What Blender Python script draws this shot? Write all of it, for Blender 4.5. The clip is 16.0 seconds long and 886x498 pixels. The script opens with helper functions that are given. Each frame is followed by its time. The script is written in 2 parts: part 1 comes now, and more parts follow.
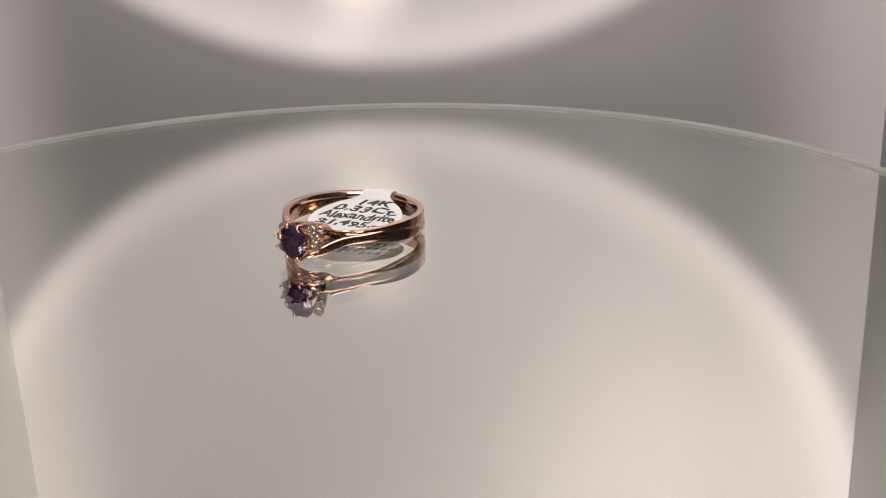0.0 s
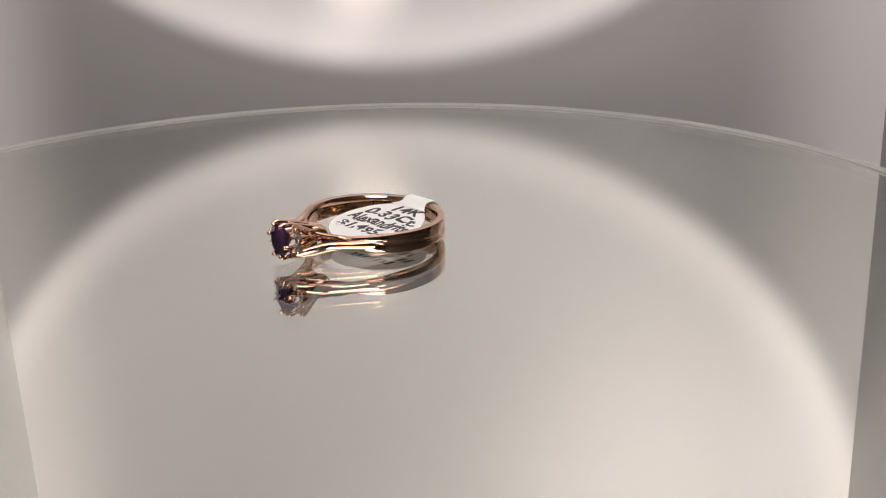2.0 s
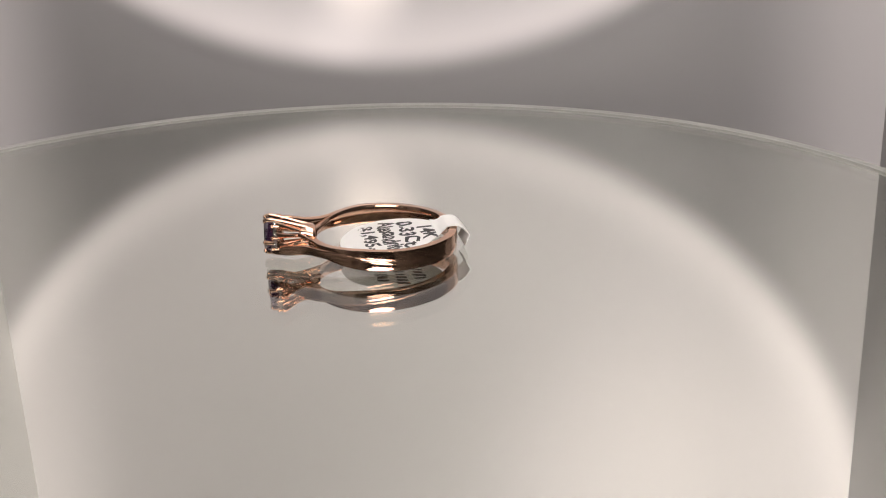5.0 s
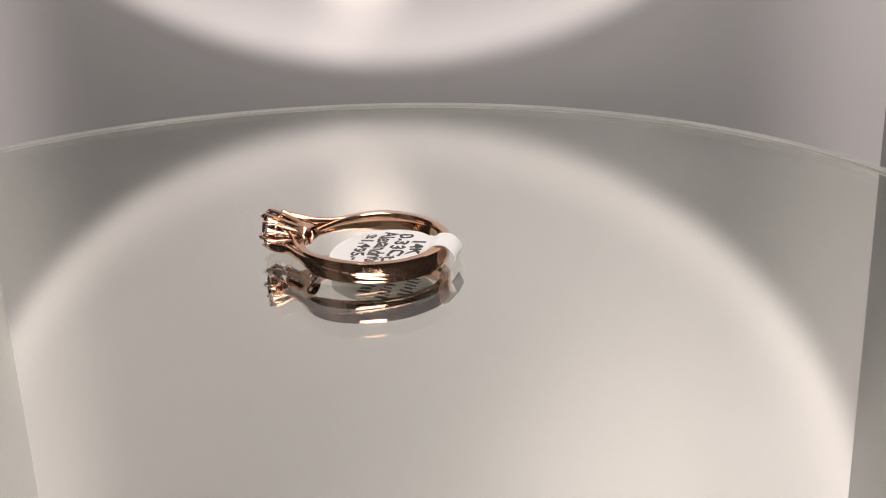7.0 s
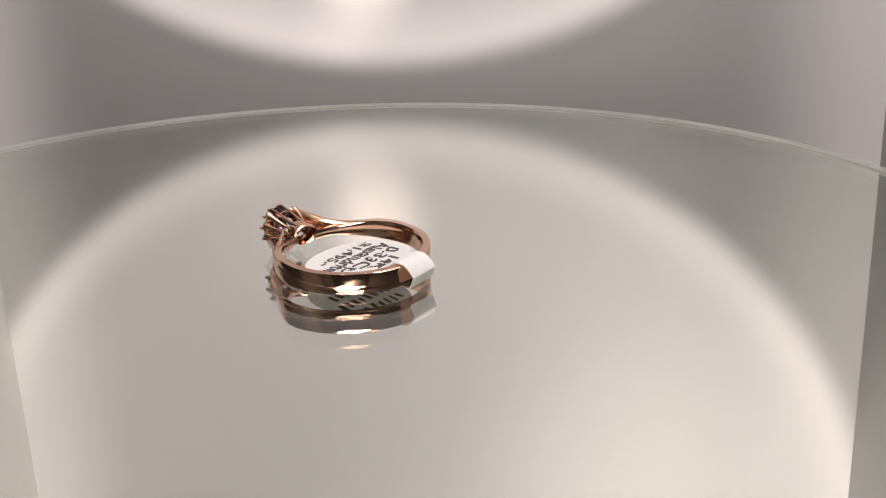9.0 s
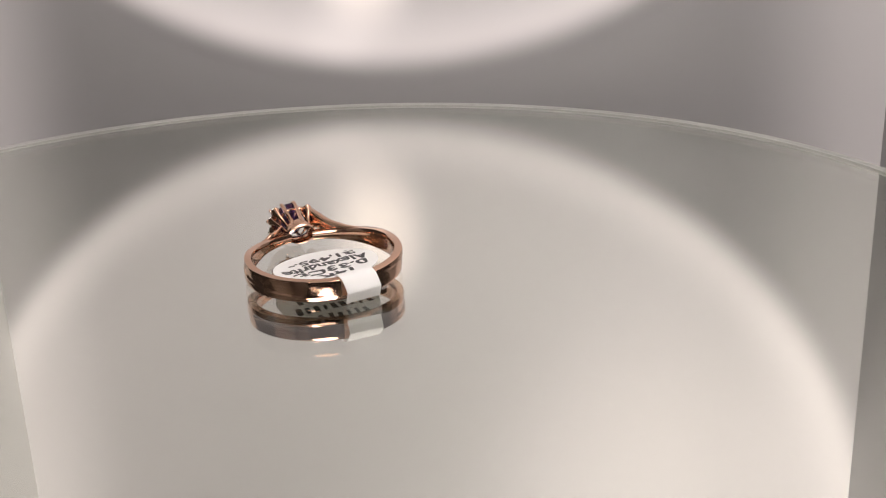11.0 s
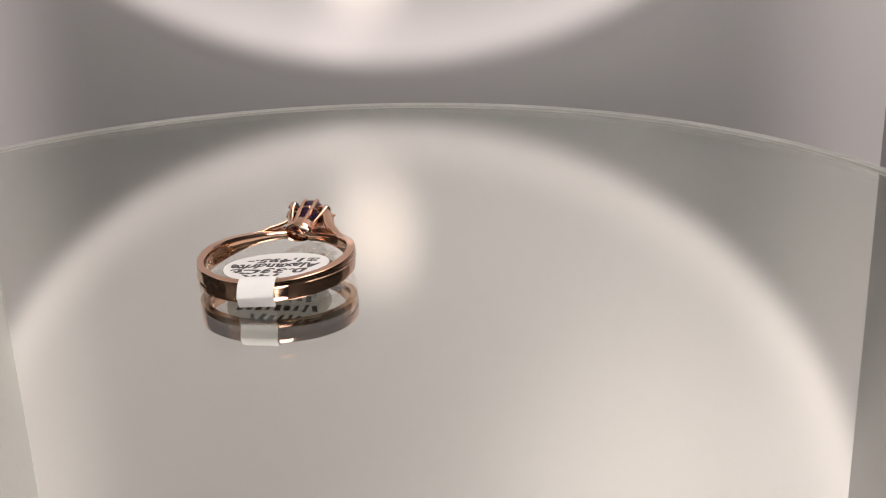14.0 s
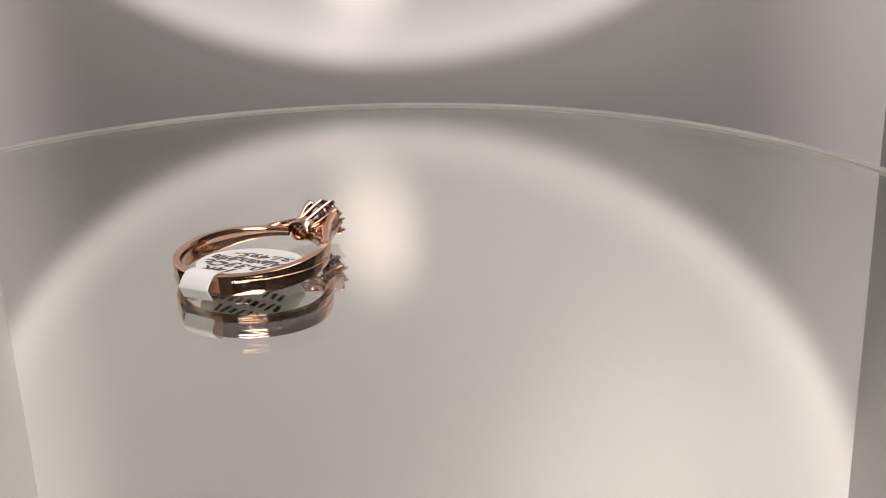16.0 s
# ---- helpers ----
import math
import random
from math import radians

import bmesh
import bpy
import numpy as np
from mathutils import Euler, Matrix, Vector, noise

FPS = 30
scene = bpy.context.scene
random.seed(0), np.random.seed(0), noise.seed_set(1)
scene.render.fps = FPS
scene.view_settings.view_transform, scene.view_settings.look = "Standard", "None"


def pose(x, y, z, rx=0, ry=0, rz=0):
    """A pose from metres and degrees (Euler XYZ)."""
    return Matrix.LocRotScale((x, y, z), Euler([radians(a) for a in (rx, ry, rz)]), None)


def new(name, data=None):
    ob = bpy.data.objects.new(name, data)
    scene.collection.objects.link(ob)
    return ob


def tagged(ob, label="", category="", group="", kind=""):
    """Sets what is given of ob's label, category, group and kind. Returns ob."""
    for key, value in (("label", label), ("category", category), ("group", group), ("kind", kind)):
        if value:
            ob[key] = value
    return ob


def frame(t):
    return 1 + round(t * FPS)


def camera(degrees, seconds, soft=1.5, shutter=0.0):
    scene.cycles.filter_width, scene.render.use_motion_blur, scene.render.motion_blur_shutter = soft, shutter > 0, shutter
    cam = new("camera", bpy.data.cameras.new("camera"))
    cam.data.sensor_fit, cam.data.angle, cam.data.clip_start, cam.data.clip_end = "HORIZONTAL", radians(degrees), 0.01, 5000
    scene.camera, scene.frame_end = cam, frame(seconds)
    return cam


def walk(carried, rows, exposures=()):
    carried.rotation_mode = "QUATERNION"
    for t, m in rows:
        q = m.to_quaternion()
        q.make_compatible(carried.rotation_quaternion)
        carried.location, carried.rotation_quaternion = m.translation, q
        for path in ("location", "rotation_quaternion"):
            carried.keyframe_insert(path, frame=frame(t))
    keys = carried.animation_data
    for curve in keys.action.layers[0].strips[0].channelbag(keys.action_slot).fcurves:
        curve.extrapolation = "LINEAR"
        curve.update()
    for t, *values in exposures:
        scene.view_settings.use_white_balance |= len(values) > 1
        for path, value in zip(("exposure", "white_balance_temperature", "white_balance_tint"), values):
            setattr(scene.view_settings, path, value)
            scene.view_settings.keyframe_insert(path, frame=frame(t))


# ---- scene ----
MM = 0.001
cam = camera(42.79, 16.0, soft=1.15)
EYE = (0.0, 0.0, 0.05109)
VIEW = pose(*EYE, 90 - 19.414, 0, 0) @ pose(0, 0, 0, 0, 0, -2.155)
walk(cam, [(0.0, VIEW), (16.0, VIEW)],
     [(0, 0.05), (4, 0.10), (7, 0.12), (9, 0.15), (12.5, 0.12), (16, 0.06)])

# turntable axis, and the frame of the box, turned against the camera
PIVOT = Vector((-18.13 * MM, 146.34 * MM, 0))
BOX = Matrix.Translation(PIVOT) @ pose(0, 0, 0, 0, 0, -8.19)
SPIN = -11.816            # degrees each second
X0, X1, YB, YF, ZF, ZC = -110.0, 100.0, 106.5, -178.0, -40.0, 190.0   # box, mm
AX, AZ, AR, TILT = -9.2, 126.2, 125.1, 0.043                                        # arch of the light painted on the back wall
XL, XR = X0 + 30, X1 - 33                                               # ends of the arched plate

# ---- light ----
world = bpy.data.worlds.new("world")
scene.world = world
world.use_nodes = True
world.node_tree.nodes["Background"].inputs[0].default_value = (0.5, 0.5, 0.52, 1)
world.node_tree.nodes["Background"].inputs[1].default_value = 0.02
CEILING_GLOW, BACK_GLOW, BAR_GLOW = 5.25, 0.188, 11.5


# ---- materials ----
def material(name, color, rough=0.5, metal=0.0, spec=0.5):
    m = bpy.data.materials.new(name)
    m.use_nodes = True
    b = m.node_tree.nodes["Principled BSDF"]
    b.inputs["Base Color"].default_value = (*color, 1)
    b.inputs["Roughness"].default_value = rough
    b.inputs["Metallic"].default_value = metal
    b.inputs["Specular IOR Level"].default_value = spec
    return m, m.node_tree.nodes, m.node_tree.links, b


def grain(m, color, spread, scale, bump_scale, bump, rough=None, distance=0.0001):
    """Colour that varies at two scales, and a fine relief."""
    _, nodes, links, b = m
    tc = nodes.new("ShaderNodeTexCoord")
    big, small = nodes.new("ShaderNodeTexNoise"), nodes.new("ShaderNodeTexNoise")
    big.inputs["Scale"].default_value, small.inputs["Scale"].default_value = scale, bump_scale
    big.inputs["Detail"].default_value = 3
    ramp = nodes.new("ShaderNodeMixRGB")
    ramp.inputs[1].default_value = (*[c * (1 - spread) for c in color], 1)
    ramp.inputs[2].default_value = (*[min(1, c * (1 + spread)) for c in color], 1)
    bm_ = nodes.new("ShaderNodeBump")
    bm_.inputs["Strength"].default_value, bm_.inputs["Distance"].default_value = bump, distance
    for n in (big, small):
        links.new(tc.outputs["Object"], n.inputs["Vector"])
    links.new(big.outputs["Fac"], ramp.inputs[0])
    links.new(ramp.outputs[0], b.inputs["Base Color"])
    links.new(small.outputs["Fac"], bm_.inputs["Height"])
    links.new(bm_.outputs["Normal"], b.inputs["Normal"])
    if rough:
        mr = nodes.new("ShaderNodeMapRange")
        mr.inputs["To Min"].default_value, mr.inputs["To Max"].default_value = rough
        links.new(small.outputs["Fac"], mr.inputs["Value"])
        links.new(mr.outputs[0], b.inputs["Roughness"])
    return m[0]


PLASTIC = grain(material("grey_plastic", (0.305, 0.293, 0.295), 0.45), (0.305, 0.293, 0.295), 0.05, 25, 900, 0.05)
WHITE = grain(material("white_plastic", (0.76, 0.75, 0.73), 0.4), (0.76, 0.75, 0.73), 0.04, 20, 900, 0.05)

GREY = grain(material("unseen_grey", (0.17, 0.16, 0.155), 0.8), (0.17, 0.16, 0.155), 0.15, 60, 2500, 0.3)
DARK = grain(material("unseen_dark", (0.03, 0.028, 0.027), 0.9), (0.03, 0.028, 0.027), 0.3, 60, 2500, 0.3)
GOLD = grain(material("rose_gold", (0.66, 0.415, 0.295), 0.09, 1.0), (0.66, 0.415, 0.295), 0.03, 300, 420, 0.10, (0.07, 0.15), 0.00012)
PAPER = grain(material("tag_paper", (0.86, 0.85, 0.84), 0.6), (0.86, 0.85, 0.84), 0.03, 400, 6000, 0.15, None, 0.00002)


def let_light_through(mat, share):
    """Thin paper: part of the light comes through."""
    nodes, links = mat.node_tree.nodes, mat.node_tree.links
    t, mix, out = nodes.new("ShaderNodeBsdfTranslucent"), nodes.new("ShaderNodeMixShader"), nodes["Material Output"]
    t.inputs["Color"].default_value = (0.93, 0.91, 0.88, 1)
    mix.inputs[0].default_value = share
    links.new(nodes["Principled BSDF"].outputs[0], mix.inputs[1])
    links.new(t.outputs[0], mix.inputs[2])
    links.new(mix.outputs[0], out.inputs["Surface"])


let_light_through(PAPER, 0.28)
INK = material("black_ink", (0.012, 0.012, 0.014), 0.5)[0]
DUST = material("dust", (0.05, 0.045, 0.04), 0.9)[0]
SILVER = material("mirror_silver", (0.80, 0.805, 0.765), 0.0, 1.0)[0]


def clear(name, color, ior, rough=0.0):
    m, _, _, b = material(name, color, rough)
    b.inputs["Transmission Weight"].default_value = 1
    b.inputs["IOR"].default_value = ior
    return m


GLASS = clear("clear_glass", (0.985, 0.995, 0.985), 1.5)
EDGE = clear("ground_glass_edge", (0.88, 0.87, 0.85), 1.5, 0.6)
EDGE.node_tree.nodes["Principled BSDF"].inputs["Transmission Weight"].default_value = 0.15
PURPLE = clear("purple_gem", (0.085, 0.035, 0.10), 1.7, 0.02)
PURPLE.node_tree.nodes["Principled BSDF"].inputs["Transmission Weight"].default_value = 0.75
DIAMOND = clear("diamond", (1.0, 0.97, 0.92), 2.0)
DIAMOND.node_tree.nodes["Principled BSDF"].inputs["Transmission Weight"].default_value = 0.88


def glow(name, color, strength):
    m = bpy.data.materials.new(name)
    m.use_nodes = True
    nodes, links = m.node_tree.nodes, m.node_tree.links
    b = nodes["Principled BSDF"]
    b.inputs["Base Color"].default_value = (0.305, 0.293, 0.295, 1)
    b.inputs["Roughness"].default_value = 0.45
    b.inputs["Emission Color"].default_value = (*color, 1)
    b.inputs["Emission Strength"].default_value = strength
    return m, nodes, links, b


CEILING_LED = glow("ceiling_diffuser", (1.0, 0.925, 0.885), CEILING_GLOW)[0]
BAR_LED = glow("led_bar", (1.0, 0.94, 0.90), BAR_GLOW)[0]


def painted_wall_light():
    """Back sheet whose emission paints the wall's light: bright arch, soft spots, side strips."""
    m, nodes, links, b = glow("painted_back_light", (1.0, 0.885, 0.84), BACK_GLOW)
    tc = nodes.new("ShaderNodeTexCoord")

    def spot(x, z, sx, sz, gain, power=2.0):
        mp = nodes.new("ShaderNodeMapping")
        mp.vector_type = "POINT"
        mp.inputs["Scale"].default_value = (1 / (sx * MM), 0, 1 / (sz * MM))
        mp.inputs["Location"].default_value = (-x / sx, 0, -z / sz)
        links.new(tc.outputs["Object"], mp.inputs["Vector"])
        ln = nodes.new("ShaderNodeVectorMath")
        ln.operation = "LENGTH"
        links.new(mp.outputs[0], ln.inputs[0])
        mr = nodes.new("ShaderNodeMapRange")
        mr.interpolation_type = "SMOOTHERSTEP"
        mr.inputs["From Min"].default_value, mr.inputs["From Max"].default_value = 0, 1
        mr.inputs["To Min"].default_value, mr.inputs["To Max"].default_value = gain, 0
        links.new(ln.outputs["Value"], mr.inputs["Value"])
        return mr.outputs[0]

    # bright spots and a streak of light, painted into the emission
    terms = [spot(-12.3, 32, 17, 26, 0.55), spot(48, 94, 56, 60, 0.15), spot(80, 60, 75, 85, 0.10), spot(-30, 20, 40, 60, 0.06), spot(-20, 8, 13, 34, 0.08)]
    # brighter band painted along the arch, whose axis leans a little
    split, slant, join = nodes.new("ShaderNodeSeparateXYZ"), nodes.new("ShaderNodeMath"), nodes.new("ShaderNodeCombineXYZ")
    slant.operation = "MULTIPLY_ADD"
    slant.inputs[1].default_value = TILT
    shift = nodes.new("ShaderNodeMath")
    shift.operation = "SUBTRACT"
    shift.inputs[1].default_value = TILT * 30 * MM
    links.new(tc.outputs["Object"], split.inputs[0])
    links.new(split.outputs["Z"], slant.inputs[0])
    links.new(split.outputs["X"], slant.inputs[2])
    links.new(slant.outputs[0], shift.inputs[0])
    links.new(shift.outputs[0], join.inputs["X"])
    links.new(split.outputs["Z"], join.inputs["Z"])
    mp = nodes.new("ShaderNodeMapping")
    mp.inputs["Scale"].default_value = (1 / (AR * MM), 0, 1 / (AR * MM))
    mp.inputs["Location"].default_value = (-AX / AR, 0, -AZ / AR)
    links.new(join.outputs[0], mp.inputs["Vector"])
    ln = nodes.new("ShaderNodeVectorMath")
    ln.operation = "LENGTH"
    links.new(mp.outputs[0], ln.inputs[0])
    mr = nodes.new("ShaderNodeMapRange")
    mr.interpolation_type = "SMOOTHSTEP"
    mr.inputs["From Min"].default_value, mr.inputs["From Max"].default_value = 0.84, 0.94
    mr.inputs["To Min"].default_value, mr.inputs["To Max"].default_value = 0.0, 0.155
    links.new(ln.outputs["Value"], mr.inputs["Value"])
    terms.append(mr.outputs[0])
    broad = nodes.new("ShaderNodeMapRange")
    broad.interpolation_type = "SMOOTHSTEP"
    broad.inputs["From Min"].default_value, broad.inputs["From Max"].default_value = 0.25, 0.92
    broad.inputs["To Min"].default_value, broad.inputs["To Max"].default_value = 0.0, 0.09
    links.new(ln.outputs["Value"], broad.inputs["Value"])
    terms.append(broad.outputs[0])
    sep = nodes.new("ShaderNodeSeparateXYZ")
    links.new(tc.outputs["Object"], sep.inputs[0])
    # brighter strips painted into the emission towards both side walls
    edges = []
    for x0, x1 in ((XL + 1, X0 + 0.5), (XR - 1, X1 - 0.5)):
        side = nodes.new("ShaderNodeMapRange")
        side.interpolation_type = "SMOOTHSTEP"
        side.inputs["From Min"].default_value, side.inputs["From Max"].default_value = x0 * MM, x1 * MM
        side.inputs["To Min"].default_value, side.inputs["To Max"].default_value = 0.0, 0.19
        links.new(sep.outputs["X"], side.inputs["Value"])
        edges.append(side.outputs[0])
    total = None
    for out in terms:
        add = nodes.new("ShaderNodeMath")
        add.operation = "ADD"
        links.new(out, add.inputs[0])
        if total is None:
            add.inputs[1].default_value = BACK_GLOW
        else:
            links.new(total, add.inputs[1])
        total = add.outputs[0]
    # soft edge of the light painted: emission falls to nothing at the arch
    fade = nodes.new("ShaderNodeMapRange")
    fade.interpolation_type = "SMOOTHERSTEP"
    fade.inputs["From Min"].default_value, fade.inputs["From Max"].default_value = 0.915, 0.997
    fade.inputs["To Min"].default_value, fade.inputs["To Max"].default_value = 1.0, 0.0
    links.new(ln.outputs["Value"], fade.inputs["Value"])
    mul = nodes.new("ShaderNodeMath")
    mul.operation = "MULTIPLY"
    # the painted spots get a warmer glow
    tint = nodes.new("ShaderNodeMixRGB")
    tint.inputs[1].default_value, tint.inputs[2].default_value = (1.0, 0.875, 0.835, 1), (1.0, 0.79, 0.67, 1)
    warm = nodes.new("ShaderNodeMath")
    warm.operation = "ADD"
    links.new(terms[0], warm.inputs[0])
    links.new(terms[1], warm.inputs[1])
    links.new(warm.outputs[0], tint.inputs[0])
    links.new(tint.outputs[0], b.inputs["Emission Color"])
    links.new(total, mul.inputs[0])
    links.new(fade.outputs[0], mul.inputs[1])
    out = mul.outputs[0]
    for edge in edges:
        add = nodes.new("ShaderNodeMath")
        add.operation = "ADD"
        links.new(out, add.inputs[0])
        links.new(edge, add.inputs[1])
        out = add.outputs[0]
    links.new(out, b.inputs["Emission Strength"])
    return m


WALL_LIGHT = painted_wall_light()


# ---- mesh helpers (millimetres) ----
def mesh_of(name, bm, mat, smooth=True, angle=35):
    bmesh.ops.recalc_face_normals(bm, faces=bm.faces)
    me = bpy.data.meshes.new(name)
    bmesh.ops.scale(bm, vec=(MM, MM, MM), verts=bm.verts)
    bm.to_mesh(me)
    bm.free()
    me.materials.append(mat)
    if smooth:
        me.polygons.foreach_set("use_smooth", [True] * len(me.polygons))
        me.set_sharp_from_angle(angle=radians(angle))
    return me


def part(name, bm, mat, parent=None, label="", smooth=True, angle=35):
    ob = new(name, mesh_of(name, bm, mat, smooth, angle))
    ob.parent = parent
    return tagged(ob, label)


def skin(bm, rows, close_u=False, close_v=True, caps=True):
    """Faces between successive rings of points."""
    vs = [[bm.verts.new(q) for q in r] for r in rows]
    n = len(vs[0])
    for i in range(len(vs) if close_u else len(vs) - 1):
        a, b = vs[i], vs[(i + 1) % len(vs)]
        for j in range(n if close_v else n - 1):
            bm.faces.new((a[j], a[(j + 1) % n], b[(j + 1) % n], b[j]))
    if caps and close_v and not close_u:
        bm.faces.new(vs[0][::-1])
        bm.faces.new(vs[-1])
    return vs


def tube(bm, line, radii, n=10, flat=1.0, up=None):
    """A rod along a line of points, with a radius at each point."""
    rows = []
    line = [Vector(q) for q in line]
    for i, q in enumerate(line):
        d = (line[min(i + 1, len(line) - 1)] - line[max(i - 1, 0)]).normalized()
        ref = Vector(up) if up else (Vector((0, 0, 1)) if abs(d.z) < 0.8 else Vector((1, 0, 0)))
        a = d.cross(ref).normalized()
        b = a.cross(d)
        rows.append([q + a * math.cos(t) * radii[i] * flat + b * math.sin(t) * radii[i]
                     for t in (2 * math.pi * k / n for k in range(n))])
    skin(bm, rows)


def ball(bm, c, r, sx=1.0):
    m = Matrix.Translation(c) @ Matrix.Diagonal((sx, 1, 1, 1))
    bmesh.ops.create_uvsphere(bm, u_segments=12, v_segments=8, radius=r, matrix=m)


def box(bm, lo, hi, bevel=0.0):
    c = [(a + b) / 2 for a, b in zip(lo, hi)]
    g = bmesh.ops.create_cube(bm, size=1, matrix=Matrix.Translation(c) @ Matrix.Diagonal((*[b - a for a, b in zip(lo, hi)], 1)))
    if bevel:
        es = list({e for v in g["verts"] for e in v.link_edges})
        bmesh.ops.bevel(bm, geom=es, offset=bevel, segments=2, affect="EDGES", profile=0.5)


# ---- the light box ----
def setting(name, bm, mat, label, kind="structure", **k):
    ob = part(name, bm, mat, None, label, **k)
    ob.matrix_basis = BOX
    return tagged(ob, "", name.replace("_", " "), "", kind)


def plate_box(name, lo, hi, mat, label, bevel=1.0):
    bm = bmesh.new()
    box(bm, lo, hi, bevel)
    return setting(name, bm, mat, label)


def oval(bm, lo, hi, bevel):
    """An upright oval plate that fills the box from lo to hi, facing along y."""
    cx, cz, rx, rz = (lo[0] + hi[0]) / 2, (lo[2] + hi[2]) / 2, (hi[0] - lo[0]) / 2, (hi[2] - lo[2]) / 2
    rows = []
    for inset, y in ((rz - 0.05, lo[1]), (bevel, lo[1]), (0, lo[1] + bevel), (0, hi[1] - bevel), (bevel, hi[1]), (rz - 0.05, hi[1])):
        turn = [2 * math.pi * k / 64 for k in range(64)]
        rows.append([(cx + (rx - inset) * math.cos(a), y, cz + (rz - inset) * math.sin(a)) for a in turn])
    skin(bm, rows)


def build_box():
    plate_box("floor", (X0 - 6, YF - 6, ZF - 6), (X1 + 6, YB + 20, ZF), PLASTIC, "pale grey moulded plastic floor under the turntable")
    for side, xw in (("west", X0), ("east", X1)):
        s = -1 if xw < 0 else 1
        lo, hi = min(xw, xw + s * 6), max(xw, xw + s * 6)
        # east wall greyer than west: their uneven light is put into the colour
        plate_box("wall_" + side, (lo, 45, ZF), (hi, YB + 8, ZC), WHITE if s < 0 else PLASTIC, ("smooth white" if s < 0 else "smooth shaded-grey") + " plastic side wall of the light box", 0.8)
        # unseen dark panel, added only so the gold mirrors a dark front
        plate_box("hood_" + side, (lo, -62 if s < 0 else YF, ZF), (hi, 44.9, ZC), DARK, "dark cloth hood closing the front of the box", 0.8)
    # unseen grey panels, added to give the gold a mid-tone patch to mirror
    plate_box("panel_west", (X0 - 6, YF, ZF), (X0, -62.1, ZC), GREY, "unseen grey side panel added as a patch in the ring's reflections", 0.8)
    plate_box("panel_south", (X0 - 6, YF - 6, ZF), (-45, YF - 0.1, ZC), GREY, "unseen grey front panel added as a patch in the ring's reflections")
    # unseen wall added to close the front, dark for the ring's reflections
    plate_box("wall_south", (-44.9, YF - 6, ZF), (X1 + 6, YF, ZC), DARK, "unseen dark wall added to close the front of the box")
    plate_box("ceiling", (X0 - 6, YF - 6, ZC), (X1 + 6, YB + 20, ZC + 6), WHITE, "white plastic ceiling of the light box")
    # back wall: plate cut out to the arch of the painted light, its edge feathered
    bm = bmesh.new()
    rows, n, deep = [], 96, 0.19
    for i in range(n + 1):
        x = XL + (XR - XL) * i / n
        flat = min(1, (x - XL) / 22, (XR - x) / 22)
        front = YB + 0.185 * (1 - max(0, flat))
        z = 30
        for _ in range(6):
            off = x + TILT * (z - 30) - AX
            z = AZ - math.sqrt(AR ** 2 - off ** 2)
        nx, nz = off / AR, (z - AZ) / AR
        row = [(x, YB + deep, z)]
        for k in range(5):
            e = 6.0 * k / 4
            px = min(max(x + nx * e, XL), XR)
            row.append((px, max(front, YB + (deep - 0.005) * (1 - k / 4)), z + nz * e))
        row += [(x, front, ZF + (z - ZF - 7) * 0.3 - 1), (x, front, ZF), (x, YB + deep, ZF)]
        rows.append(row)
    skin(bm, rows)
    setting("wall_north", bm, PLASTIC, "pale grey plastic back wall with a round arch cut out", angle=60)
    # sheet behind the plate, added to carry the wall's light as emission
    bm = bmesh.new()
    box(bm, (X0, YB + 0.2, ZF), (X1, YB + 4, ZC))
    ob = part("back_glow_sheet", bm, WALL_LIGHT)
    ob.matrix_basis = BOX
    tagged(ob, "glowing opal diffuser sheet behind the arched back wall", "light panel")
    for name, lo, hi, lamp_mat, glass, label in (
            ("ceiling_light", (2, -63, ZC - 6), (99, 98, ZC - 0.05), CEILING_LED, ((5, -60, ZC - 7), (96, 95, ZC - 5.5)), "flat white ceiling light panel with an opal diffuser"),
            ("front_light", (-44, YF + 0.05, 74), (97, YF + 6, 168), BAR_LED, ((-41, YF + 5.5, 77), (94, YF + 7, 165)), "oval warm white light panel mounted on the dark front wall")):
        lamp = new(name)
        lamp.matrix_basis = BOX
        tagged(lamp, label, "light panel")
        bm = bmesh.new()
        (oval if name == "front_light" else box)(bm, lo, hi, 1.0)
        part("housing", bm, WHITE, lamp, "white plastic housing")
        bm = bmesh.new()
        (oval if name == "front_light" else box)(bm, *glass, 0.6)
        part("diffuser", bm, lamp_mat, lamp, "glowing opal diffuser")


build_box()


# ---- turntable ----
def disc(bm, r, z0, z1, bevel, n=192):
    rows = []
    for rr, z in ((0.01, z0), (r - bevel, z0), (r, z0 + bevel), (r, z1 - bevel), (r - bevel, z1), (0.01, z1)):
        rows.append([(rr * math.cos(2 * math.pi * k / n), rr * math.sin(2 * math.pi * k / n), z) for k in range(n)])
    skin(bm, rows)


def build_turntable():
    table = new("turntable")
    tagged(table, "round mirrored glass turntable with a polished rim", "turntable")
    bm = bmesh.new()
    disc(bm, 95.5, -3.5, 0, 0.4)
    plate = part("glass_plate", bm, GLASS, table, "clear polished glass with a ground edge", angle=30)
    plate.data.materials.append(EDGE)
    for f in plate.data.polygons:
        if abs(f.normal.z) < 0.9:
            f.material_index = 1
    bm = bmesh.new()
    disc(bm, 95.1, -3.3, -3.0, 0.05)
    part("mirror_backing", bm, SILVER, table, "silvered mirror layer")
    bm = bmesh.new()
    disc(bm, 60, ZF, -3.5, 1.0)
    part("pedestal", bm, PLASTIC, table, "grey plastic pedestal")
    return table


TABLE = build_turntable()


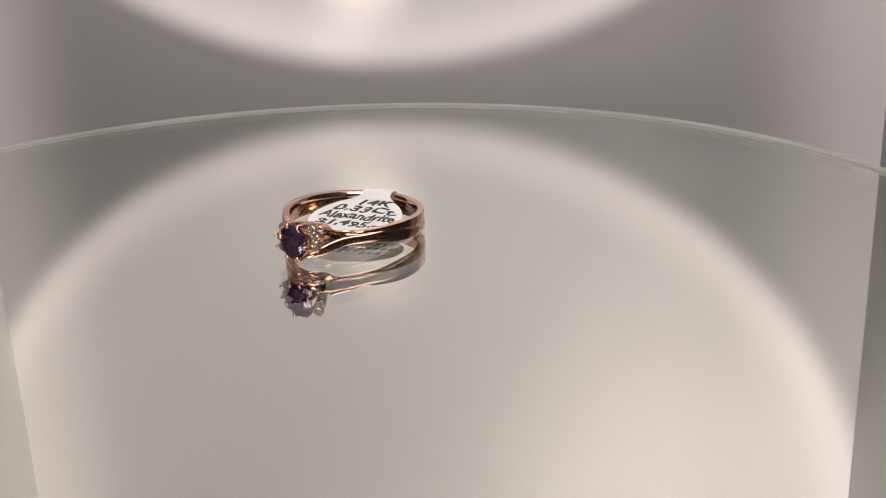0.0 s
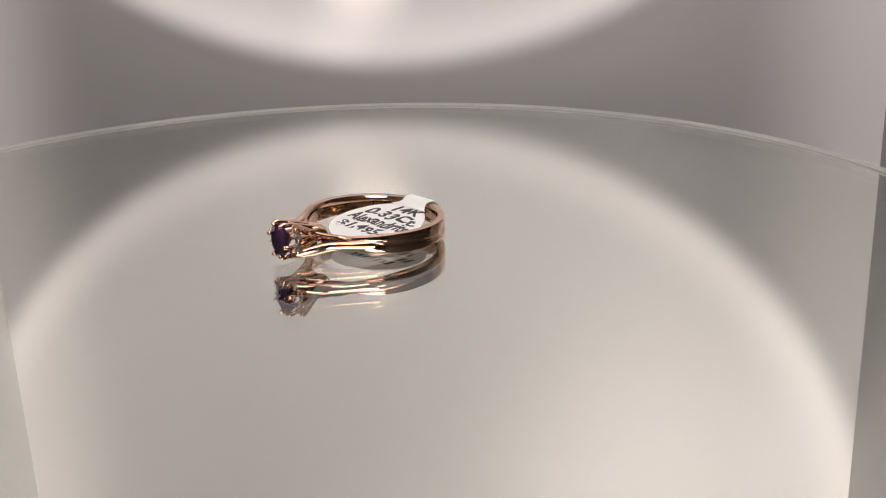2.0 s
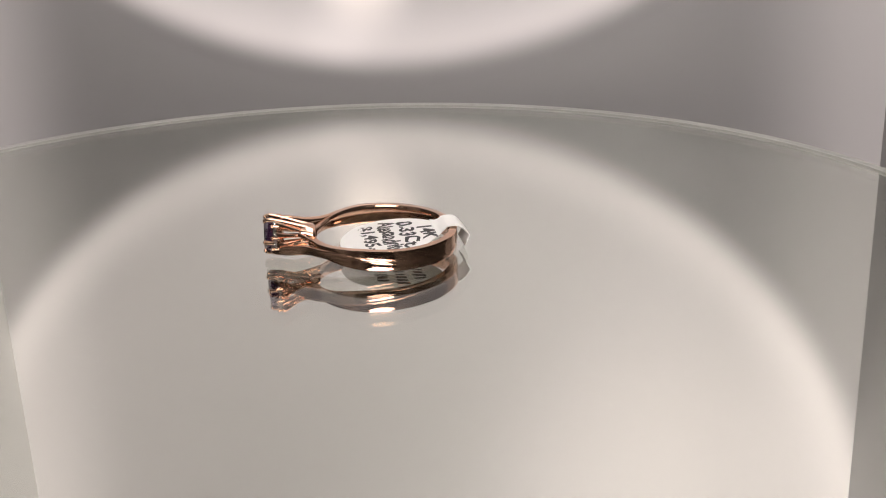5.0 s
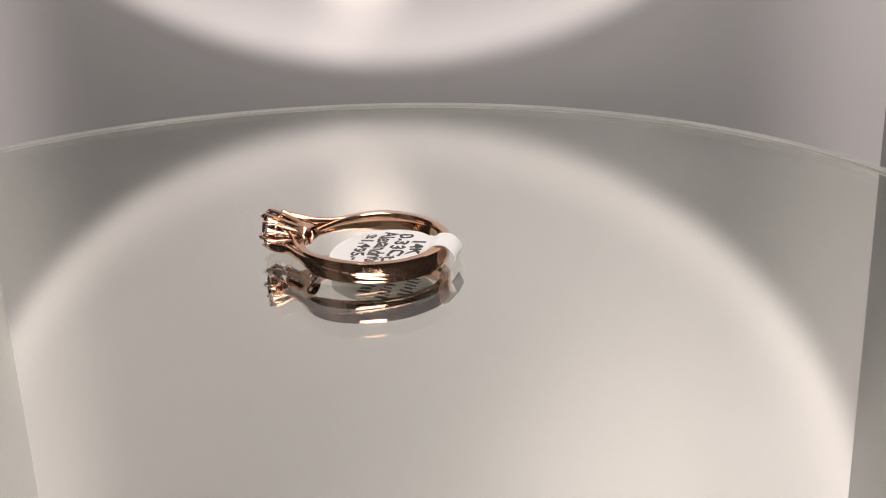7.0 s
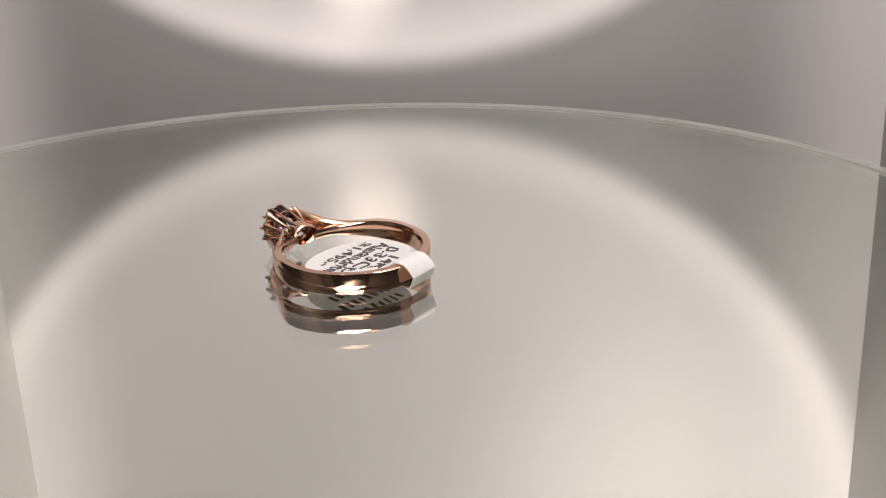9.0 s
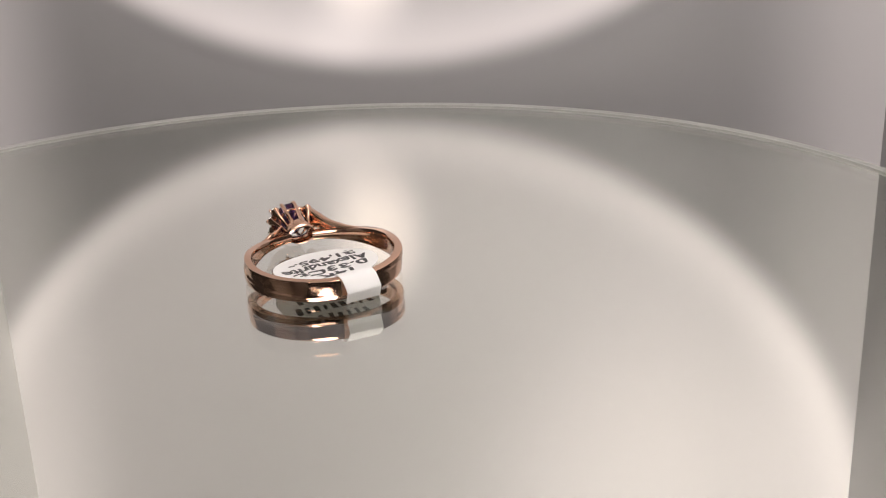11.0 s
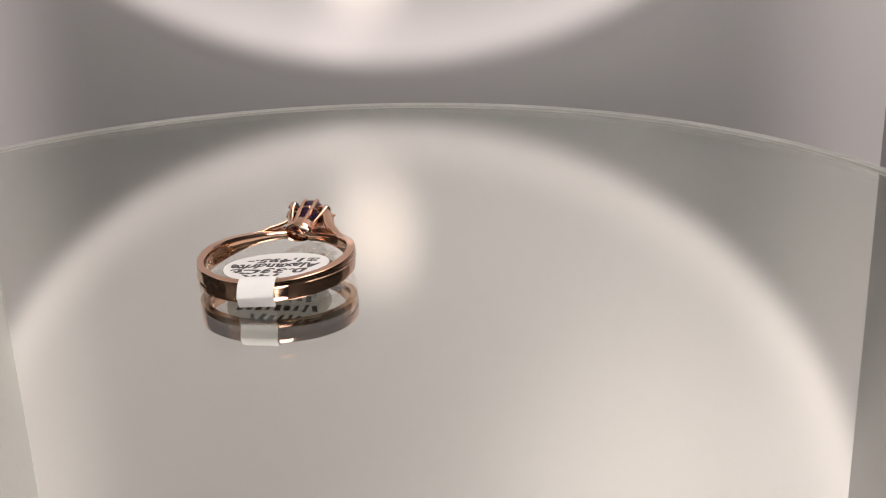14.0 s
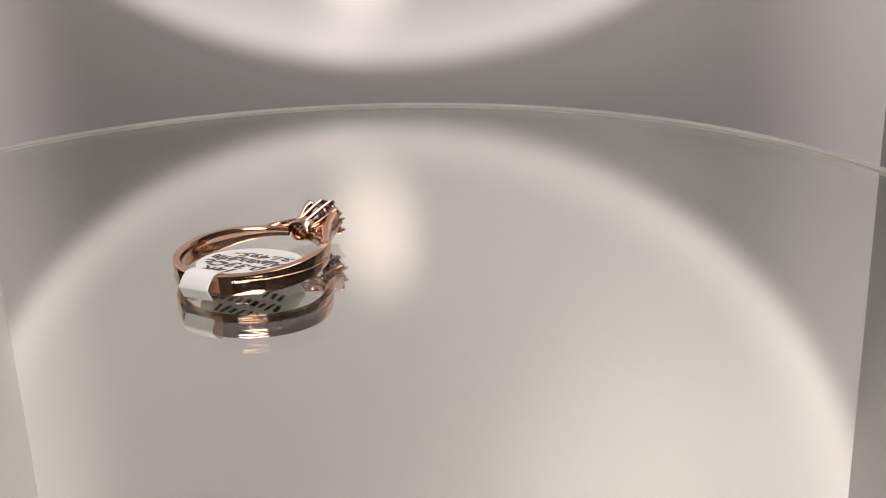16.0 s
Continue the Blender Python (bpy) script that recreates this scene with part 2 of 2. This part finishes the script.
def build_dust():
    rng = random.Random(4)
    bm = bmesh.new()
    spots = [(-14.8, 5.5, 0.10), (29.4, -6.3, 0.10), (20.8, 0.9, 0.07), (-20.5, 32.7, 0.09), (-14.2, 1.6, 0.09), (-37, 24.5, 0.08), (-36.4, 5.5, 0.09), (-51.5, 7.3, 0.08), (4, 22.5, 0.08), (-3.3, 36.9, 0.08), (-63, -3.3, 0.08), (-46.7, -2.1, 0.08)]
    for i in range(24):
        r, a = 92 * math.sqrt(rng.random()), rng.random() * 6.28
        spots.append((r * math.cos(a), r * math.sin(a), rng.uniform(0.02, 0.05)))
    for x, y, r in spots:
        bmesh.ops.create_icosphere(bm, subdivisions=1, radius=r, matrix=Matrix.Translation((x, y, r * 0.4)) @ Matrix.Diagonal((1, rng.uniform(0.6, 1.6), 0.5, 1)))
    ob = part("dust", bm, DUST, None)
    return tagged(ob, "tiny dark dust specks on the mirrored glass", "dust", "", "stuff")


SPECKS = build_dust()


# ---- the ring ----
RO, RI, HALF = 10.2, 8.95, 1.35
RING_AT = pose(0, 0, 0, 0, 0, -115.93) @ Matrix.Translation((-9.8516 * MM, 1.3704 * MM, 2.03 * MM)) @ pose(0, 0, 0, 0, -2.518, 0) @ pose(0, 0, 0, -1.524, 0, 0)


def gem(bm, c, axis, a, b, table=0.58, crown=0.32, depth=0.85, n=16):
    """A faceted stone: table, crown, girdle and pointed pavilion; a and b are its half axes, axis looks out of the table."""
    z = Vector(axis).normalized()
    x = Vector((0, 0, 1)).cross(z).normalized() if abs(z.z) < 0.9 else Vector((1, 0, 0))
    y = z.cross(x)
    rings = []
    for s, h, tw in ((table, crown, 0.5), ((1 + table) / 2 + 0.02, crown * 0.55, 0), (1.0, 0.05, 0.5), (1.0, -0.05, 0.5), (0.55, -depth * 0.5, 0), (0.06, -depth, 0.5)):
        rings.append([Vector(c) + x * a * s * math.cos(2 * math.pi * (k + tw) / n) + y * b * s * math.sin(2 * math.pi * (k + tw) / n) + z * h * min(a, b) for k in range(n)])
    vs = [[bm.verts.new(q) for q in r] for r in rings]
    for i in range(len(vs) - 1):
        for k in range(n):
            quad = (vs[i][k], vs[i][(k + 1) % n], vs[i + 1][(k + 1) % n], vs[i + 1][k])
            bm.faces.new(quad[:3])
            bm.faces.new((quad[0], quad[2], quad[3]))
    bm.faces.new(vs[0])
    bm.faces.new(vs[-1][::-1])


def ease(a, b, t):
    t = min(max((t - a) / (b - a), 0), 1)
    return t * t * (3 - 2 * t)


def shank_row(phi):
    """Cross-section of the shank at phi degrees from the head: two strands that overlap along a slanting groove."""
    d = phi if phi <= 180 else phi - 360
    s = 1 if d > 0 else -1
    u = abs(d)
    near = 1 - ease(16, 80, u)
    hw = HALF * (1 - 0.56 * near)
    zc = s * 0.12 * near
    live = ease(12, 45, u) * (1 - ease(128, 166, u))
    groove = s * (0.55 - 0.95 * ease(25, 150, u)) * hw
    second = groove - s * 0.42
    prof = [(RI + 0.2, -hw), (RI + 0.05, -hw + 0.2), (RI - 0.02, -hw * 0.4), (RI - 0.02, hw * 0.4), (RI + 0.05, hw - 0.2), (RI + 0.2, hw), (RO - 0.2, hw)]
    for i in range(25):
        z = hw * (1 - 0.06 - 1.88 * i / 24)
        side = s * (z - groove)
        r = RO - 0.09 * abs(z / hw) ** 6
        r -= live * 0.14 * ease(-0.06, 0.1, side)
        r -= live * (0.09 * math.exp(-(side / 0.09) ** 2) + 0.05 * math.exp(-((z - second) / 0.11) ** 2))
        r += 0.010 * math.sin(radians(u) * 9 + 1.3 * z) + 0.006 * math.sin(radians(d) * 23 - 2.1 * z)
        prof.append((r, z))
    prof.append((RO - 0.2, -hw))
    c, n = math.cos(radians(phi)), math.sin(radians(phi))
    return [(r * c, r * n, z + zc) for r, z in prof]


def bend(knots, n):
    """Evenly stepped smooth curve through a few knots of any length."""
    out = []
    last = len(knots) - 1
    for i in range(n):
        u = i / (n - 1) * last
        k = min(int(u), last - 1)
        f = u - k
        p = [knots[max(0, min(last, k + j))] for j in (-1, 0, 1, 2)]
        out.append([0.5 * (2 * b + (c - a) * f + (2 * a - 5 * b + 4 * c - d) * f * f + (3 * b - a - 3 * c + d) * f ** 3)
                    for a, b, c, d in zip(*p)])
    return out


def lean(bm, lift=0.36):
    """The head sits a little askew on the shank."""
    for v in bm.verts:
        k = max(0, v.co.x - 8.5)
        v.co.y -= 0.05 * k
        v.co.z += lift * min(1, k) + 0.015 * k
    return bm


def build_ring():
    ring = new("ring")
    tagged(ring, "rose gold ring with an oval purple stone and small diamonds", "ring")
    bm = bmesh.new()
    skin(bm, [shank_row(9.5 + 341 * i / 240) for i in range(241)])
    part("shank", bm, GOLD, ring, angle=38)
    # stamped marks inside the band
    for phi, w, h in ((89, 0.22, 0.4), (92.5, 0.25, 0.4), (96, 0.2, 0.4), (-150, 0.2, 0.35), (-147, 0.24, 0.35)):
        bm = bmesh.new()
        box(bm, (8.86, -w, -h + 0.2), (8.98, w, h + 0.2), 0.03)
        bmesh.ops.rotate(bm, cent=(0, 0, 0), matrix=Matrix.Rotation(radians(phi), 3, "Z"), verts=bm.verts)
        part("hallmark", bm, GOLD, ring, "tiny stamped hallmark")
    # gallery: a flared oval collar, open to the finger
    bm = bmesh.new()
    prof = [(8.95, 1.9, 1.12), (9.05, 2.02, 1.24), (9.4, 2.02, 1.24), (10.3, 1.74, 1.32), (10.9, 1.68, 1.34), (11.0, 1.5, 1.18), (10.6, 1.34, 0.96), (9.9, 1.5, 0.98), (9.3, 1.76, 1.06)]
    skin(bm, [[(x, ry * math.cos(t), rz * math.sin(t)) for x, ry, rz in prof] for t in (2 * math.pi * k / 48 for k in range(48))], close_u=True)
    part("gallery", lean(bm, 0.58), GOLD, ring, "open oval gold collar under the stone", angle=50)
    # long prongs of the centre stone, in pairs above and below, and one at each side
    for deg, reach in ((64, 1.0), (112, 1.0), (165, 0.97), (244, 1.0), (292, 1.0), (345, 0.97)):
        cy, cz = math.cos(radians(deg)), math.sin(radians(deg))
        bm = bmesh.new()
        knots = [(10.1, 1.72 * cy, 1.3 * cz, 0.26), (11.2, 1.68 * cy, 1.5 * cz, 0.33), (13.2, 1.93 * cy, 2.1 * cz, 0.3),
                 (14.9, 2.12 * cy * reach, 2.5 * cz * reach, 0.27), (15.5, 2.06 * cy * reach, 2.44 * cz * reach, 0.29), (15.85, 1.84 * cy * reach, 2.2 * cz * reach, 0.2)]
        pts = bend(knots, 22)
        tube(bm, [q[:3] for q in pts], [q[3] for q in pts], 10)
        ball(bm, (15.72, 1.93 * cy * reach, 2.3 * cz * reach), 0.3)
        part("prong", lean(bm), GOLD, ring)
    # seat rail under the girdle
    bm = bmesh.new()
    rows = []
    for i in range(40):
        t = 2 * math.pi * i / 40
        c = Vector((13.5, 1.86 * math.cos(t), 2.16 * math.sin(t)))
        o = Vector((0, math.cos(t), math.sin(t)))
        rows.append([c + o * 0.14 * math.cos(k) + Vector((0.17, 0, 0)) * math.sin(k) for k in (2 * math.pi * j / 8 for j in range(8))])
    skin(bm, rows, close_u=True)
    part("seat_rail", lean(bm), GOLD, ring)
    bm = bmesh.new()
    gem(bm, (15.35, 0, 0), (1, 0, 0), 1.98, 2.36, table=0.6, crown=0.26, depth=0.95)
    part("centre_stone", lean(bm), PURPLE, ring, "faceted oval purple stone", smooth=False)
    # shoulders: each end of the band sweeps past the stone, one below it and one above
    for s in (1, -1):
        bm = bmesh.new()
        if s > 0:
            knots = [(3.4, 9.05, -0.05, 0.95, 0.30), (5.6, 8.0, -0.1, 0.8, 0.44), (8.1, 6.1, -0.16, 0.62, 0.48), (10.3, 4.45, -0.36, 0.66, 0.46),
                     (12.3, 3.5, -0.78, 0.74, 0.44), (13.7, 2.75, -1.12, 0.62, 0.42), (14.6, 1.9, -1.52, 0.42, 0.34), (14.9, 1.0, -1.85, 0.22, 0.22)]
        else:
            knots = [(3.4, 9.05, -0.05, 0.95, 0.30), (5.6, 8.0, -0.1, 0.85, 0.46), (8.1, 5.95, -0.16, 0.8, 0.62), (10.3, 4.25, -0.3, 1.0, 0.74),
                     (12.3, 3.3, -0.6, 1.25, 0.76), (13.7, 2.75, -0.95, 1.15, 0.62), (14.6, 1.95, -1.5, 0.6, 0.38), (14.9, 1.0, -1.85, 0.25, 0.24)]
        rows = []
        pts = bend(knots, 40)
        for i, (x, y, z, hz, hn) in enumerate(pts):
            x0, y0 = pts[max(i - 1, 0)][:2]
            x1, y1 = pts[min(i + 1, 39)][:2]
            out = Vector((y0 - y1, x1 - x0, 0)).normalized()
            rise = Vector((0, 0.25 * i / 39, 1)).normalized()
            ring_pts = []
            for j in range(18):
                a = 2 * math.pi * j / 18
                ca, sa = math.cos(a), math.sin(a)
                q = Vector((x, y, z)) + out * hn * abs(ca) ** 0.7 * (1 if ca > 0 else -1) + rise * hz * abs(sa) ** 0.8 * (1 if sa > 0 else -1)
                ring_pts.append((q.x, s * q.y, s * q.z))
            rows.append(ring_pts)
        skin(bm, rows)
        shoulder = part("shoulder", lean(bm, 0.05), GOLD, ring, "smooth tapered gold sweep past the stone", angle=50)
        # upper fork of the shank, running into the collar
        bm = bmesh.new()
        pts = bend([(5.2, 8.1, 0.72, 0.3), (7.6, 6.1, 0.6, 0.3), (9.4, 4.2, 0.5, 0.27), (10.4, 3.0, 0.6, 0.25), (11.2, 2.2, 0.8, 0.22)], 18)
        tube(bm, [(q[0], s * q[1], s * q[2]) for q in pts], [q[3] for q in pts], 9)
        part("fork", lean(bm), GOLD, ring)
        for deg in ((38, 13, -13) if s > 0 else (24, -2, -28)):
            cy, cz = s * math.cos(radians(deg)), s * math.sin(radians(deg))
            y, z = 2.72 * cy, 3.0 * cz
            bm = bmesh.new()
            pts = bend([(10.3, 1.75 * cy, 1.3 * cz, 0.16), (11.6, 2.0 * cy, 1.8 * cz, 0.2), (13.2, 0.95 * y, 0.95 * z, 0.36), (14.1, y, z, 0.7)], 14)
            tube(bm, [q[:3] for q in pts], [q[3] for q in pts], 12)
            part("collet", lean(bm), GOLD, shoulder, "slender gold cup")
            bm = bmesh.new()
            gem(bm, (14.35, y, z), (1, 0.16 * cy, 0.1 * cz), 0.72, 0.72, n=8)
            part("small_diamond", lean(bm), DIAMOND, shoulder, "small clear diamond", smooth=False)
            for k in (() if deg == -28 else (-25,)):
                py, pz = y + s * 0.66 * math.cos(radians(deg + k)), z + s * 0.66 * math.sin(radians(deg + k))
                bm = bmesh.new()
                tube(bm, [(13.8, py * 0.97, pz * 0.97), (14.6, py, pz)], [0.16, 0.17], 8)
                ball(bm, (14.66, py, pz), 0.22)
                part("bead", lean(bm), GOLD, shoulder)
    return ring


RING = build_ring()


# ---- the paper tag ----
def words(text, width, height, bold):
    """Bold writing, centred, stretched to a width and height."""
    cu = bpy.data.curves.new("words", "FONT")
    cu.body, cu.size, cu.offset, cu.extrude, cu.shear = text, 2.0, bold, 0.012, 0.15
    cu.resolution_u = 4
    tmp = new("words", cu)
    me = bpy.data.meshes.new_from_object(tmp.evaluated_get(bpy.context.evaluated_depsgraph_get()))
    bm = bmesh.new()
    bm.from_mesh(me)
    bpy.data.objects.remove(tmp)
    bpy.data.meshes.remove(me)
    xs, ys = [v.co.x for v in bm.verts], [v.co.y for v in bm.verts]
    x0, y0, kx, ky = (min(xs) + max(xs)) / 2, (min(ys) + max(ys)) / 2, width / (max(xs) - min(xs)), height / (max(ys) - min(ys))
    for v in bm.verts:
        v.co.x, v.co.y = (v.co.x - x0) * kx, (v.co.y - y0) * ky
    return bm


def build_tag():
    tag = new("price_tag")
    tagged(tag, "white paper price tag with handwriting, looped round the ring band", "price tag")
    slope = math.tan(radians(8))

    def lie(x):
        return 0.68 - (x + 8.2) * slope

    # oval leaf sloping from the band down into the ring
    bm = bmesh.new()
    rim = [(-1.2 + 6.9 * math.cos(t), 6.7 * math.sin(t) * (1 + 0.13 * math.cos(t))) for t in (2 * math.pi * j / 64 for j in range(64))]
    skin(bm, [[(x, y, lie(x) + h) for x, y in rim] for h in (0, 0.11)])
    part("leaf", bm, PAPER, tag, angle=50)
    # strap folded over the band
    bm = bmesh.new()
    a = 0.12
    line = [(-7.1, lie(-7.1) + 0.18), (-7.7, lie(-7.7) + 0.22), (-8.2, 1.15), (-8.55, 1.48), (-8.9, 1.56), (-9.4, 1.6), (-10.1, 1.56), (-10.7, 1.22), (-11.25, 0.68), (-11.62, 0.2), (-11.66, 0.08), (-11.6, -0.04), (-11.46, -0.45), (-11.25, -0.95), (-11.05, -1.35)]
    rows = []
    for i, (x, z) in enumerate(line):
        x0, z0 = line[max(i - 1, 0)]
        x1, z1 = line[min(i + 1, len(line) - 1)]
        d = Vector((x1 - x0, 0, z1 - z0)).normalized()
        o = Vector((-d.z, 0, d.x)) * a * 0.5
        w = 2.25 + 1.2 * max(0, x + 8.0)
        p0 = Vector((x, 0, z))
        rows.append([p0 + o + Vector((0, -w, 0)), p0 + o + Vector((0, w, 0)), p0 - o + Vector((0, w, 0)), p0 - o + Vector((0, -w, 0))])
    skin(bm, rows)
    part("strap", bm, PAPER, tag, "folded white paper strap", angle=50)
    for text, x, width, height, dy in (("14K", -6.2, 5.1, 2.1, 1.0), ("0.33Ct.", -3.6, 9.9, 2.1, 0.4), ("Alexandrite", -1.1, 11.7, 2.4, 0.1), ("$1,495.-", 1.7, 9.5, 2.2, -0.4)):
        bm = words(text, width, height, 0.055)
        for v in bm.verts:
            u, w = v.co.x, v.co.y
            w += 0.2 * math.sin(u * 1.3 + x * 9) + 0.09 * math.sin(u * 4.1)
            u += 0.09 * math.sin(w * 4 + u)
            X, Y = x - w, dy + u
            v.co = (X, Y, lie(X) + 0.125 + v.co.z)
        part("handwriting", bm, INK, tag, "black handwriting", smooth=False)
    # figures underneath that cannot be read
    rng = random.Random(7)
    for x, y0, n in ((-4.6, -3.4, 6), (-2.0, -4.9, 9), (0.6, -3.6, 7)):
        for k in range(n):
            y = y0 + 1.2 * k
            bm = bmesh.new()
            hw, hh, tilt = rng.uniform(0.2, 0.44), rng.uniform(0.55, 1.0), rng.uniform(-0.25, 0.25)
            vs = [[bm.verts.new((X, y + Y + tilt * (X - x), lie(X) - 0.006 + h)) for X, Y in ((x - hh, -hw), (x + hh, -hw), (x + hh, hw), (x - hh, hw))] for h in (0, -0.03)]
            bm.faces.new(vs[0])
            bm.faces.new(vs[1][::-1])
            for j in range(4):
                bm.faces.new((vs[0][j], vs[0][(j + 1) % 4], vs[1][(j + 1) % 4], vs[1][j]))
            part("ink_bar", bm, INK, tag, "black ink figure", smooth=False)
    return tag


TAG = build_tag()


# ---- movement ----
def motions():
    rows = [(float(t), Matrix.Translation(PIVOT) @ pose(0, 0, 0, 0, 0, SPIN * t)) for t in range(17)]
    walk(TABLE, rows)
    walk(SPECKS, rows)
    carried = [(t, m @ RING_AT) for t, m in rows]
    walk(RING, carried)
    walk(TAG, [(t, m @ pose(0, 0, 0, 0, 0, 5.5)) for t, m in carried])


motions()
